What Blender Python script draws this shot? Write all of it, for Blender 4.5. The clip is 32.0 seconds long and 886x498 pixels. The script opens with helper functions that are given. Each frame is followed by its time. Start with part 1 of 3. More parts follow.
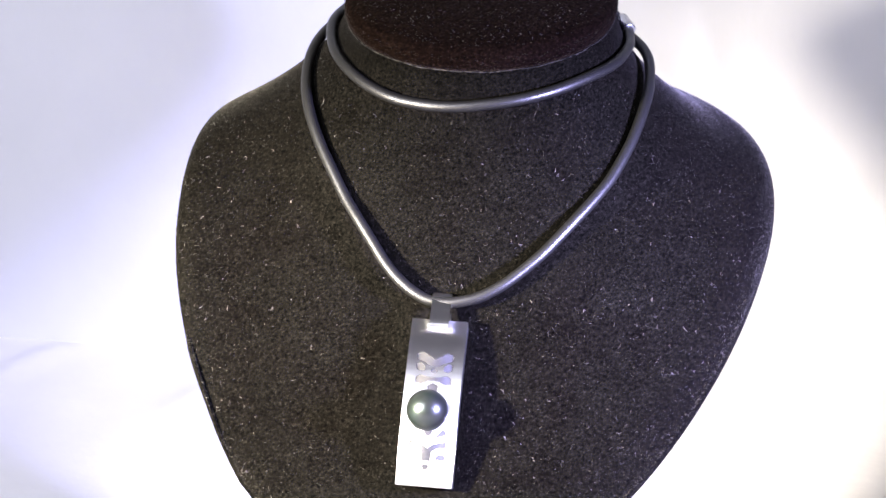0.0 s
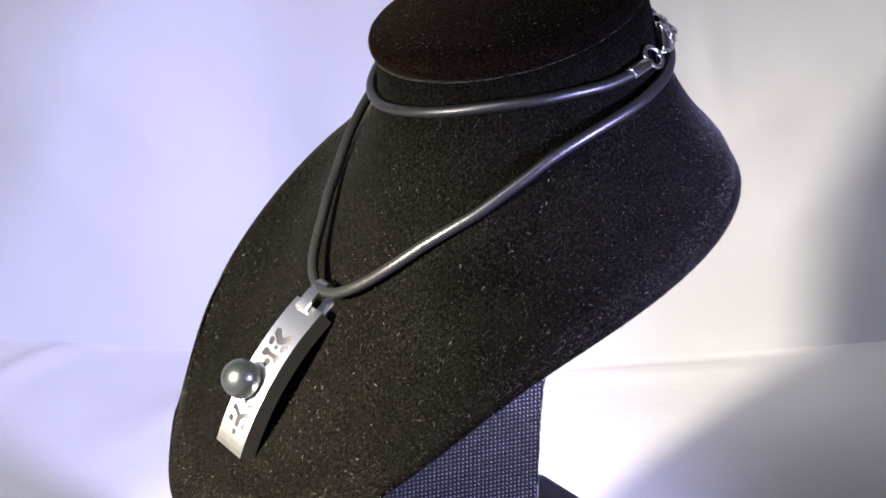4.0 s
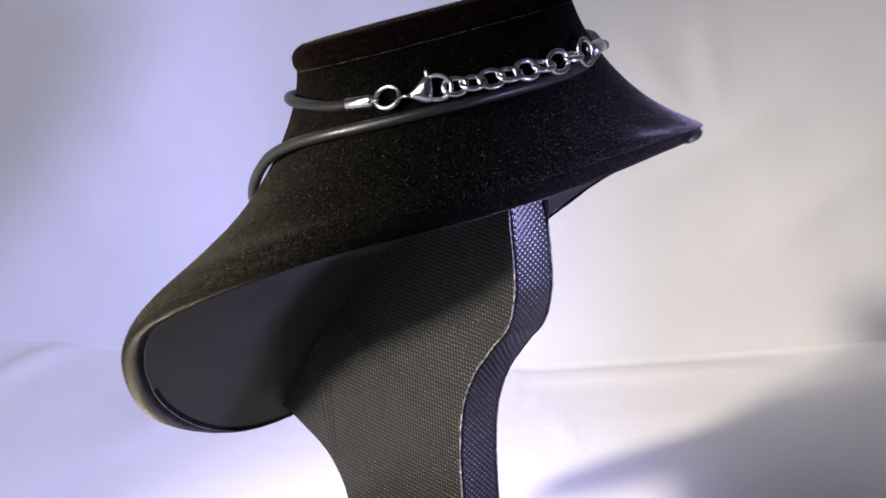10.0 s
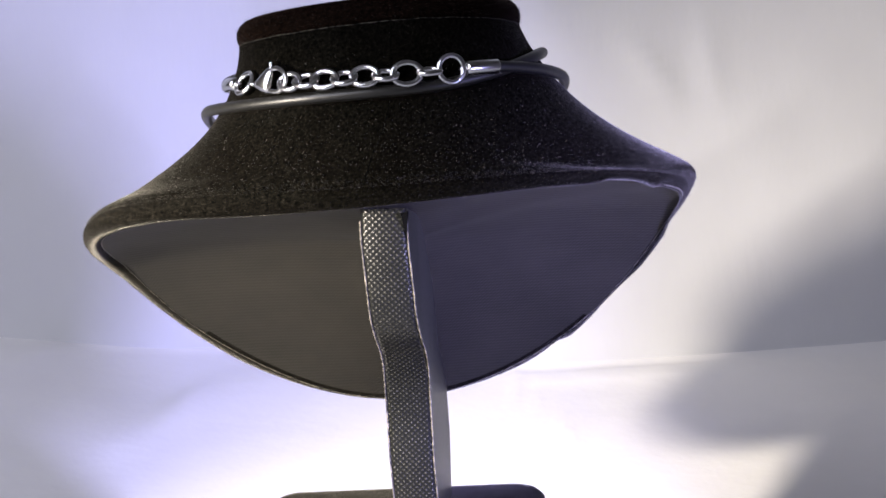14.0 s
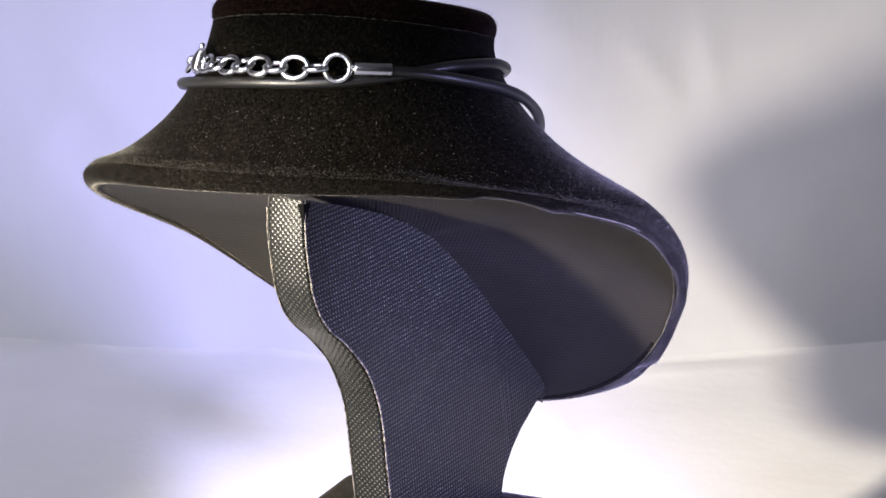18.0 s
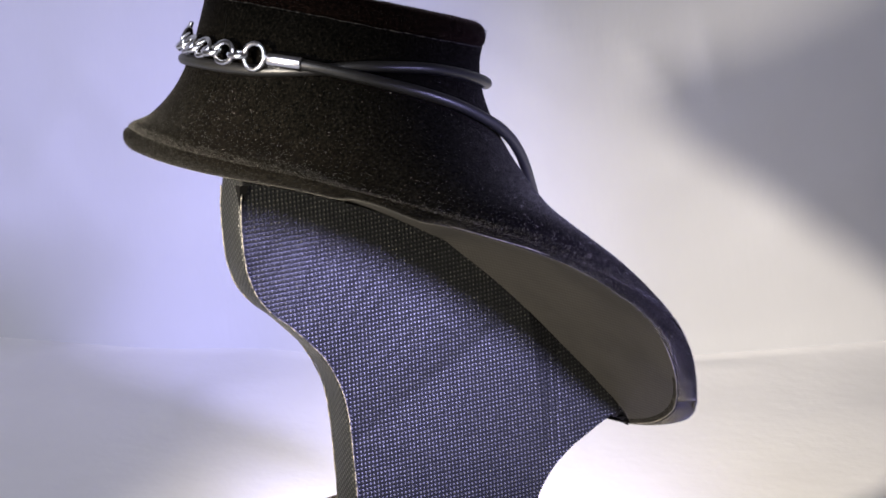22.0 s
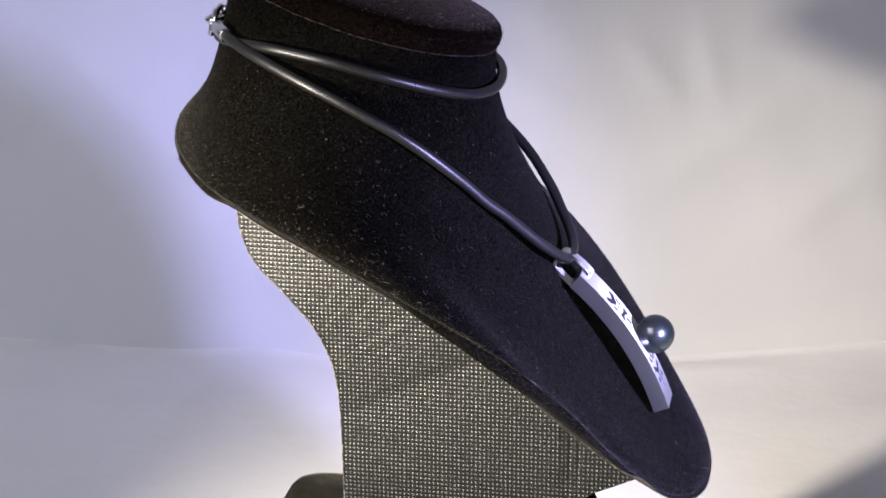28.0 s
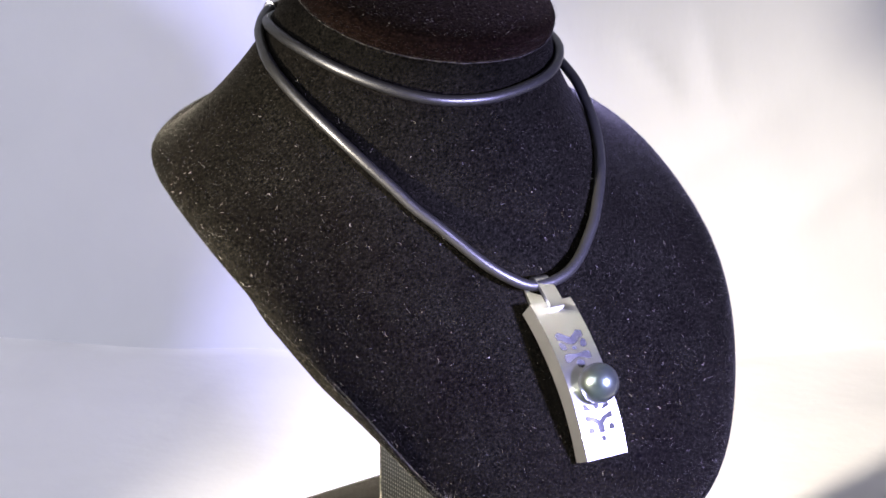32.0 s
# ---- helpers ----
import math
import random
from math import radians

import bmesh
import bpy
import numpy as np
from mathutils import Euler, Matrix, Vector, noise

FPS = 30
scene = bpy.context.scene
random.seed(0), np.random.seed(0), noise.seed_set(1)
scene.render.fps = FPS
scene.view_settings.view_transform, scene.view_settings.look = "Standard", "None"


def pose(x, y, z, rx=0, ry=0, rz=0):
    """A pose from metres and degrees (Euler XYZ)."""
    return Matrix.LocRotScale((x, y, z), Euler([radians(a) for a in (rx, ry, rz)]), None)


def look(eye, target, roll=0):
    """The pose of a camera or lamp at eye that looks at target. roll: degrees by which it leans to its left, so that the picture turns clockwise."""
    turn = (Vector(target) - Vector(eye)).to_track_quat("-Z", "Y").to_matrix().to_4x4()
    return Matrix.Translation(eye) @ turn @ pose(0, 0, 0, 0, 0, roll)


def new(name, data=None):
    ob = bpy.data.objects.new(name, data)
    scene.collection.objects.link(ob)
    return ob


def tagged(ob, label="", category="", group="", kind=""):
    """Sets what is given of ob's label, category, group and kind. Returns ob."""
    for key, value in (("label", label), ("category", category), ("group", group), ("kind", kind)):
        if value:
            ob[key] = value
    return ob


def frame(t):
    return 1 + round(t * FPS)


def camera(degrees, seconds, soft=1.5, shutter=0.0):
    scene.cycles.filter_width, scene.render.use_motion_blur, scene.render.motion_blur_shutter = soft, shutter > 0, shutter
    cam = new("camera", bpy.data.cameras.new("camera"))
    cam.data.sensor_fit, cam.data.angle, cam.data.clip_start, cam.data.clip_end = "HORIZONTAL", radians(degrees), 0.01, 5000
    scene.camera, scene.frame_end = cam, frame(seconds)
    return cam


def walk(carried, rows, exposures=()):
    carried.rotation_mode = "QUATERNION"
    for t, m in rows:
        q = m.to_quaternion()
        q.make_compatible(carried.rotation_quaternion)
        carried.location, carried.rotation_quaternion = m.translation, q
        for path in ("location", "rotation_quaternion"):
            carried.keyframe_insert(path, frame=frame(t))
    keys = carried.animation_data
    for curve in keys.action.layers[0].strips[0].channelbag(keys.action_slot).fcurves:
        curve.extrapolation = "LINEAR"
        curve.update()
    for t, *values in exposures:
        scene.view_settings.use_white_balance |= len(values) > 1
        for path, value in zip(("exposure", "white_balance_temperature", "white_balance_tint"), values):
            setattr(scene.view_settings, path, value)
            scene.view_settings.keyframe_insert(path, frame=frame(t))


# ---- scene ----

MM = 0.001
PLINTH = 42.8        # height of the turntable under the stand, in mm
BASE = 36.0 + PLINTH # height of the stand's own zero above the cloth, in mm


def mm(x, y, z):
    return Vector((x * MM, y * MM, (z + BASE) * MM))


# ---------------------------------------------------------------- camera (it stands still)
cam = camera(19.47, 32.0, soft=1.7)
EYE = Vector((0.0, -0.675, 0.3488))
GAZE = EYE + Vector((0.004466, 0.958337, -0.285605))
EXPOSURES = [(0, 0.95), (1, 0.88), (2, 0.73), (3, 0.48), (4, 0.2), (7, -0.18), (9, -0.19), (11, -0.17), (13, -0.04), (17, 0.08), (20, -0.06),
             (23, -0.18), (26, -0.22), (28, -0.2), (30, 0.1), (31, 0.3), (32, 0.55)]
walk(cam, [(0, look(EYE, GAZE, -1.262)), (32, look(EYE, GAZE, -1.262))], EXPOSURES)

# ---------------------------------------------------------------- world and lamps
world = bpy.data.worlds.new("fill_light")
world.use_nodes = True
world.node_tree.nodes["Background"].inputs[0].default_value = (0.8, 0.85, 1.0, 1)
world.node_tree.nodes["Background"].inputs[1].default_value = 0.03
scene.world = world


def spot_lamp(name, place, aim, colour, watts, size, cone):
    data = bpy.data.lights.new(name, "SPOT")
    data.energy, data.color, data.shadow_soft_size = watts, colour, size
    data.spot_size, data.spot_blend = radians(cone), 1.0
    ob = new(name, data)
    ob.matrix_world = look(place, aim)
    return ob


# two desk spots that cross on the stand, and an added dim bluish fill, source unseen
spot_lamp("lamp_warm", (-0.228, -0.200, 0.216), (0.17, 0.20, -0.04), (1.0, 0.89, 0.735), 29.0, 0.011, 56)
spot_lamp("lamp_cool", (0.190, -0.195, 0.192), (-0.21, 0.34, -0.010), (0.49, 0.47, 1.0), 23.0, 0.016, 53)
# added soft panel that lifts the shade on the left cloth
fill_light = bpy.data.lights.new("lamp_fill", "AREA")
fill_light.shape, fill_light.size, fill_light.size_y = "RECTANGLE", 0.9, 0.7
fill_light.energy, fill_light.color = 15.5, (0.86, 0.86, 1.0)
new("lamp_fill", fill_light).matrix_world = look((-0.80, -0.80, 0.85), (-0.12, 0.30, 0.05))


# ---------------------------------------------------------------- material helpers
def material(name, colour=(0.5, 0.5, 0.5), rough=0.5, metal=0.0):
    m = bpy.data.materials.new(name)
    m.use_nodes = True
    b = m.node_tree.nodes["Principled BSDF"]
    b.inputs["Base Color"].default_value = (*colour, 1)
    b.inputs["Roughness"].default_value = rough
    b.inputs["Metallic"].default_value = metal
    return m, m.node_tree, b


def node(tree, kind, **values):
    n = tree.nodes.new(kind)
    for key, value in values.items():
        n.inputs[key.replace("_", " ")].default_value = value
    return n


def coords(tree, scale=(1, 1, 1), turn=(0, 0, 0)):
    c = tree.nodes.new("ShaderNodeTexCoord")
    mp = tree.nodes.new("ShaderNodeMapping")
    mp.inputs["Scale"].default_value = scale
    mp.inputs["Rotation"].default_value = turn
    tree.links.new(c.outputs["Object"], mp.inputs["Vector"])
    return mp.outputs["Vector"]


def ramp(tree, source, stops):
    r = tree.nodes.new("ShaderNodeValToRGB")
    while len(r.color_ramp.elements) < len(stops):
        r.color_ramp.elements.new(0.5)
    for e, (at, c) in zip(r.color_ramp.elements, stops):
        e.position = at
        e.color = (*c, 1) if isinstance(c, tuple) else (c, c, c, 1)
    tree.links.new(source, r.inputs["Fac"])
    return r.outputs["Color"]


def bump(tree, bsdf, height, strength, distance):
    b = node(tree, "ShaderNodeBump", Strength=strength, Distance=distance)
    tree.links.new(height, b.inputs["Height"])
    if bsdf.inputs["Normal"].links:
        tree.links.new(bsdf.inputs["Normal"].links[0].from_socket, b.inputs["Normal"])
    tree.links.new(b.outputs["Normal"], bsdf.inputs["Normal"])


def noise_tex(tree, vector, scale, detail=3.0, rough=0.6):
    n = node(tree, "ShaderNodeTexNoise", Scale=scale, Detail=detail, Roughness=rough)
    tree.links.new(vector, n.inputs["Vector"])
    return n.outputs["Fac"]


def velvet(name, deep, pale, sheen, tint):
    """Black pile: almost no light from its depth, sparse lit hair tips, and a bloom at grazing angles."""
    m, t, b = material(name, deep, 1.0)
    v = coords(t)
    tips = noise_tex(t, v, 3400, 3, 0.75)
    tuft = noise_tex(t, v, 1300, 3, 0.7)
    patch = noise_tex(t, v, 55, 4)
    both = t.nodes.new("ShaderNodeMath")
    both.operation = "MULTIPLY_ADD"
    both.inputs[1].default_value = 0.5
    t.links.new(tuft, both.inputs[0])
    half = t.nodes.new("ShaderNodeMath")
    half.operation = "MULTIPLY"
    half.inputs[1].default_value = 0.5
    t.links.new(tips, half.inputs[0])
    t.links.new(half.outputs[0], both.inputs[2])
    grain = both.outputs[0]
    col = ramp(t, grain, [(0.41, deep), (0.56, tuple(c * 0.27 for c in pale)), (0.69, pale)])
    dark = ramp(t, patch, [(0.3, 0.7), (0.7, 1.0)])
    mix = t.nodes.new("ShaderNodeMix")
    mix.data_type, mix.blend_type = "RGBA", "MULTIPLY"
    mix.inputs["Factor"].default_value = 1.0
    t.links.new(col, mix.inputs["A"])
    t.links.new(dark, mix.inputs["B"])
    t.links.new(mix.outputs["Result"], b.inputs["Base Color"])
    b.inputs["Specular IOR Level"].default_value = 0.0
    t.links.new(ramp(t, grain, [(0.36, sheen * 0.3), (0.52, sheen), (0.66, min(1.0, sheen * 2.2))]), b.inputs["Sheen Weight"])
    b.inputs["Sheen Roughness"].default_value = 0.27
    b.inputs["Sheen Tint"].default_value = (*tint, 1)
    bump(t, b, grain, 0.6, 0.0003)
    bump(t, b, patch, 0.15, 0.001)
    return m


VELVET = velvet("black_velvet", (0.0006, 0.0006, 0.0006), (0.0210, 0.0190, 0.0158), 0.12, (0.92, 0.88, 0.82))
VELVET_TOP = velvet("brown_black_velvet", (0.0010, 0.0007, 0.0006), (0.030, 0.0185, 0.0148), 0.08, (0.9, 0.72, 0.62))


def vinyl(name, pitch, turn):
    m, t, b = material(name, (0.03, 0.03, 0.034), 0.38)
    k = 2 * math.pi / pitch
    v = coords(t, (1, 1, 1), turn)
    sep = t.nodes.new("ShaderNodeSeparateXYZ")
    t.links.new(v, sep.inputs[0])
    waves = []
    for axis in ("X", "Y", "Z"):
        a = t.nodes.new("ShaderNodeMath")
        a.operation = "MULTIPLY"
        a.inputs[1].default_value = k
        s = t.nodes.new("ShaderNodeMath")
        s.operation = "SINE"
        t.links.new(sep.outputs[axis], a.inputs[0])
        t.links.new(a.outputs[0], s.inputs[0])
        waves.append(s.outputs[0])
    return m, t, b, waves


def weave(name, pitch, turn, pair, shine):
    m, t, b, waves = vinyl(name, pitch, turn)
    mul = t.nodes.new("ShaderNodeMath")
    mul.operation = "MULTIPLY"
    ups = []
    for i in pair:
        a = t.nodes.new("ShaderNodeMath")
        a.operation = "MULTIPLY_ADD"
        a.inputs[1].default_value, a.inputs[2].default_value = 0.5, 0.5
        t.links.new(waves[i], a.inputs[0])
        ups.append(a.outputs[0])
    t.links.new(ups[0], mul.inputs[0])
    t.links.new(ups[1], mul.inputs[1])
    dot = t.nodes.new("ShaderNodeMath")
    dot.operation = "POWER"
    dot.inputs[1].default_value = 1.4
    t.links.new(mul.outputs[0], dot.inputs[0])
    patch = noise_tex(t, coords(t), 90, 4)
    spark = noise_tex(t, coords(t), 620, 2)
    amount = t.nodes.new("ShaderNodeMath")
    amount.operation = "MULTIPLY_ADD"
    amount.inputs[1].default_value, amount.inputs[2].default_value = 1.1, 0.25
    t.links.new(spark, amount.inputs[0])
    lit = t.nodes.new("ShaderNodeMath")
    lit.operation = "MULTIPLY"
    t.links.new(dot.outputs[0], lit.inputs[0])
    t.links.new(amount.outputs[0], lit.inputs[1])
    # pale stops paint the highlights on the raised dots; shine scales them
    col = ramp(t, lit.outputs[0], [(0.0, (0.004, 0.0043, 0.0042)), (0.35, (0.010, 0.0104, 0.0098)), (0.62, (0.034 * shine, 0.034 * shine, 0.030 * shine)), (0.95, (0.13 * shine, 0.128 * shine, 0.11 * shine))])
    worn = ramp(t, patch, [(0.3, 0.78), (0.75, 1.0)])
    mix = t.nodes.new("ShaderNodeMix")
    mix.data_type, mix.blend_type = "RGBA", "MULTIPLY"
    mix.inputs["Factor"].default_value = 1.0
    t.links.new(col, mix.inputs["A"])
    t.links.new(worn, mix.inputs["B"])
    t.links.new(mix.outputs["Result"], b.inputs["Base Color"])
    b.inputs["Specular IOR Level"].default_value = 0.3
    bump(t, b, mul.outputs[0], 0.4, 0.0004)
    return m


VINYL_SIDE = weave("dotted_vinyl_side", 0.00122, (0, 0, 0), (1, 2), 1.0)
VINYL_BACK = weave("dotted_vinyl_back", 0.00118, (0, radians(45), 0), (0, 2), 0.65)

m, t, b = material("black_lining_cloth", (0.022, 0.022, 0.023), 0.75)
rib = node(t, "ShaderNodeTexWave", Scale=260.0, Distortion=0.6, Detail=1.0)
rib.bands_direction = "Z"
t.links.new(coords(t), rib.inputs["Vector"])
bump(t, b, rib.outputs["Fac"], 0.24, 0.0002)
t.links.new(ramp(t, noise_tex(t, coords(t), 60, 4), [(0.3, (0.0078, 0.0071, 0.0060)), (0.75, (0.0138, 0.0126, 0.0106))]), b.inputs["Base Color"])
b.inputs["Specular IOR Level"].default_value = 0.24
thread = node(t, "ShaderNodeTexWave", Scale=330.0, Distortion=1.2, Detail=2.0)
t.links.new(coords(t, (1, 1, 1), (radians(30), radians(35), 0)), thread.inputs["Vector"])
bump(t, b, thread.outputs["Fac"], 0.15, 0.00025)
bump(t, b, noise_tex(t, coords(t), 130, 4), 0.12, 0.0012)
LINING = m

# near-black colour that paints the shade inside the torn gap
GAP_SHADE, t, b = material("black_gap_shade", (0.002, 0.002, 0.002), 0.9)
b.inputs["Specular IOR Level"].default_value = 0.05

m, t, b = material("pale_glue_edge", (0.16, 0.145, 0.115), 0.6)
t.links.new(ramp(t, noise_tex(t, coords(t), 700, 3), [(0.40, (0.012, 0.012, 0.012)), (0.72, (0.20, 0.18, 0.145))]), b.inputs["Base Color"])
GLUE = m

DUSTY, t, b = material("dusty_seam", (0.03, 0.028, 0.025), 0.9)
b.inputs["Specular IOR Level"].default_value = 0.1
t.links.new(ramp(t, noise_tex(t, coords(t), 900, 3), [(0.42, (0.003, 0.003, 0.003)), (0.68, (0.075, 0.07, 0.06))]), b.inputs["Base Color"])

m, t, b = material("black_rubber", (0.007, 0.007, 0.0068), 0.42)
grain = noise_tex(t, coords(t), 900, 3)
b.inputs["Specular IOR Level"].default_value = 0.6
bump(t, b, grain, 0.08, 0.0002)
t.links.new(ramp(t, grain, [(0.3, 0.37), (0.7, 0.44)]), b.inputs["Roughness"])
RUBBER = m


def silver(name, colour, rough, brush=0.0):
    m, t, b = material(name, colour, rough, 1.0)
    v = coords(t, (700, 700, 700))
    g = noise_tex(t, v, 1.2, 3)
    t.links.new(ramp(t, g, [(0.3, rough * 0.95), (0.7, rough * 1.06)]), b.inputs["Roughness"])
    if brush:
        s = noise_tex(t, coords(t, (900, 5200, 5200)), 1.0, 2)
        bump(t, b, s, brush, 0.00004)
    return m


STEEL = silver("polished_silver", (0.75, 0.75, 0.77), 0.20)

def satin(name, colour, rough, spread, along):
    """Silver brushed one way: the light spreads along the given line."""
    m = silver(name, colour, rough)
    t = m.node_tree
    b = t.nodes["Principled BSDF"]
    b.inputs["Anisotropic"].default_value = spread
    line = t.nodes.new("ShaderNodeCombineXYZ")
    for k in range(3):
        line.inputs[k].default_value = along[k]
    turn = t.nodes.new("ShaderNodeVectorTransform")
    turn.vector_type, turn.convert_from, turn.convert_to = "VECTOR", "OBJECT", "WORLD"
    t.links.new(line.outputs[0], turn.inputs[0])
    t.links.new(turn.outputs[0], b.inputs["Tangent"])
    return m


PLATE = satin("satin_silver", (0.74, 0.74, 0.73), 0.32, 0.95, (0.985, 0.170, -0.030))
PLATE_SIDE = silver("brushed_silver", (0.39, 0.39, 0.39), 0.29, 0.14)
RECESS, t, b = material("oxidised_silver", (0.10, 0.10, 0.11), 0.5, 0.0)
b.inputs["Specular IOR Level"].default_value = 0.3
t.links.new(ramp(t, noise_tex(t, coords(t), 900, 3), [(0.3, (0.018, 0.018, 0.020)), (0.7, (0.032, 0.032, 0.036))]), b.inputs["Base Color"])

m, t, b = material("dark_pearl", (0.06, 0.075, 0.068), 0.30)
lw = t.nodes.new("ShaderNodeTexNoise")
lw.inputs["Scale"].default_value = 130
t.links.new(coords(t), lw.inputs["Vector"])
t.links.new(ramp(t, lw.outputs["Fac"], [(0.35, (0.055, 0.078, 0.066)), (0.65, (0.080, 0.085, 0.082))]), b.inputs["Base Color"])
b.inputs["Metallic"].default_value = 0.85
b.inputs["Coat Weight"].default_value = 1.0
b.inputs["Coat Roughness"].default_value = 0.13
PEARL = m

m, t, b = material("lint_fibre", (0.2, 0.19, 0.17), 0.7)
each = t.nodes.new("ShaderNodeNewGeometry")
t.links.new(ramp(t, each.outputs["Random Per Island"], [(0.0, (0.015, 0.0145, 0.013)), (0.7, (0.055, 0.052, 0.047)), (1.0, (0.28, 0.27, 0.255))]), b.inputs["Base Color"])
LINT = m


# hairs paler than the velvet: the lamp's glow on the rim, put into colour
m, t, b = material("lit_velvet_hair", (0.02, 0.018, 0.015), 0.8)
each = t.nodes.new("ShaderNodeNewGeometry")
t.links.new(ramp(t, each.outputs["Random Per Island"], [(0.0, (0.006, 0.0055, 0.005)), (0.75, (0.03, 0.0275, 0.023)), (1.0, (0.10, 0.092, 0.077))]), b.inputs["Base Color"])
PILE = m


def cotton(name, low, high):
    m, t, b = material(name, low, 0.85)
    v = coords(t)
    t.links.new(ramp(t, noise_tex(t, v, 9, 5), [(0.3, low), (0.7, high)]), b.inputs["Base Color"])
    bump(t, b, noise_tex(t, v, 1500, 2), 0.08, 0.0002)
    bump(t, b, noise_tex(t, coords(t, (1, 1, 0.35), (0, radians(25), 0)), 20, 5), 0.13, 0.007)
    return m


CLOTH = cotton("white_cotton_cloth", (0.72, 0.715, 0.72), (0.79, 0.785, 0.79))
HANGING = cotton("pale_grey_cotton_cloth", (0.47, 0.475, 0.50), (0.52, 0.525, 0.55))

m, t, b = material("grey_wall_paint", (0.32, 0.31, 0.31), 0.9)
t.links.new(ramp(t, noise_tex(t, coords(t), 3, 5), [(0.3, (0.29, 0.285, 0.285)), (0.7, (0.34, 0.33, 0.33))]), b.inputs["Base Color"])
PAINT = m
m, t, b = material("dark_table_wood", (0.12, 0.08, 0.05), 0.5)
t.links.new(ramp(t, noise_tex(t, coords(t, (3, 40, 3)), 2, 5), [(0.3, (0.09, 0.06, 0.035)), (0.7, (0.16, 0.10, 0.06))]), b.inputs["Base Color"])
WOOD = m


# ---------------------------------------------------------------- mesh helpers
def part(name, bm, mat, parent=None, label="", smooth=True):
    me = bpy.data.meshes.new(name)
    bmesh.ops.recalc_face_normals(bm, faces=bm.faces)
    bm.to_mesh(me)
    bm.free()
    if smooth:
        me.polygons.foreach_set("use_smooth", [True] * len(me.polygons))
    me.materials.append(mat)
    ob = new(name, me)
    if parent:
        ob.parent = parent
    if label:
        ob["label"] = label
    return ob


def sheet(bm, grid, closed=True):
    """Faces over rows of places; each row runs round, closed or not."""
    rows = [[bm.verts.new(p) for p in row] for row in grid]
    for a, c in zip(rows, rows[1:]):
        n = len(a)
        for i in range(n if closed else n - 1):
            j = (i + 1) % n
            bm.faces.new((a[i], a[j], c[j], c[i]))
    return rows


def tube(bm, path, radius, sides=12, closed=False, caps=True):
    n = len(path)
    rows, up = [], None
    for i, p in enumerate(path):
        a = path[(i - 1) % n] if closed or i else path[0]
        c = path[(i + 1) % n] if closed or i < n - 1 else path[-1]
        d = (Vector(c) - Vector(a)).normalized()
        if up is None:
            up = d.orthogonal().normalized()
        up = (up - d * up.dot(d)).normalized()
        side = d.cross(up)
        rows.append([bm.verts.new(Vector(p) + (up * math.cos(k * 2 * math.pi / sides) + side * math.sin(k * 2 * math.pi / sides)) * radius) for k in range(sides)])
    pairs = list(zip(rows, rows[1:]))
    if closed:
        # close with the twist that fits best
        first, last = rows[0], rows[-1]
        shift = min(range(sides), key=lambda s: sum((last[k].co - first[(k + s) % sides].co).length for k in range(sides)))
        pairs.append((last, first[shift:] + first[:shift]))
    for a, c in pairs:
        for k in range(sides):
            bm.faces.new((a[k], a[(k + 1) % sides], c[(k + 1) % sides], c[k]))
    if caps and not closed:
        bm.faces.new(rows[0])
        bm.faces.new(rows[-1])


def spline(points, steps=8):
    """A smooth path through places (centripetal enough for even spacing)."""
    p = [Vector(q) for q in points]
    p = [p[0] * 2 - p[1]] + p + [p[-1] * 2 - p[-2]]
    out = []
    for i in range(1, len(p) - 2):
        a, b_, c, d = p[i - 1:i + 3]
        for k in range(steps):
            s = k / steps
            out.append(0.5 * ((2 * b_) + (c - a) * s + (2 * a - 5 * b_ + 4 * c - d) * s * s + (3 * b_ - a - 3 * c + d) * s ** 3))
    out.append(p[-2])
    return out


def rounded_box(bm, size, centre, radius, steps=3, turn=None):
    x, y, z = (s / 2 for s in size)
    made = bmesh.ops.create_cube(bm, size=1)
    for v in made["verts"]:
        v.co = Vector((v.co.x * 2 * x, v.co.y * 2 * y, v.co.z * 2 * z))
    edges = list({e for v in made["verts"] for e in v.link_edges})
    res = bmesh.ops.bevel(bm, geom=edges, offset=radius, segments=steps, affect="EDGES", profile=0.5)
    verts = {v for f in bm.faces for v in f.verts}
    for v in verts:
        v.co = (turn @ v.co if turn else v.co) + Vector(centre)


# ---------------------------------------------------------------- setting: cloth backdrop, table, room
def crease(x):
    """Depth at which the lying cloth turns up into the hanging one, in mm."""
    return 203 + 46 * max(0.0, -(x + 5) / 158) ** 1.1 + 17 * max(0.0, (x - 40) / 126) ** 1.2 + 10 * math.exp(-((x + 60) / 30) ** 2)


def ridge(x, q, a, c, width):
    """A soft fold along the line from a to c."""
    dx, dq = c[0] - a[0], c[1] - a[1]
    w = max(0.0, min(1.0, ((x - a[0]) * dx + (q - a[1]) * dq) / (dx * dx + dq * dq)))
    d2 = (x - a[0] - dx * w) ** 2 + (q - a[1] - dq * w) ** 2
    return math.exp(-d2 / (width * width)) * math.sin(math.pi * (0.08 + 0.84 * w))


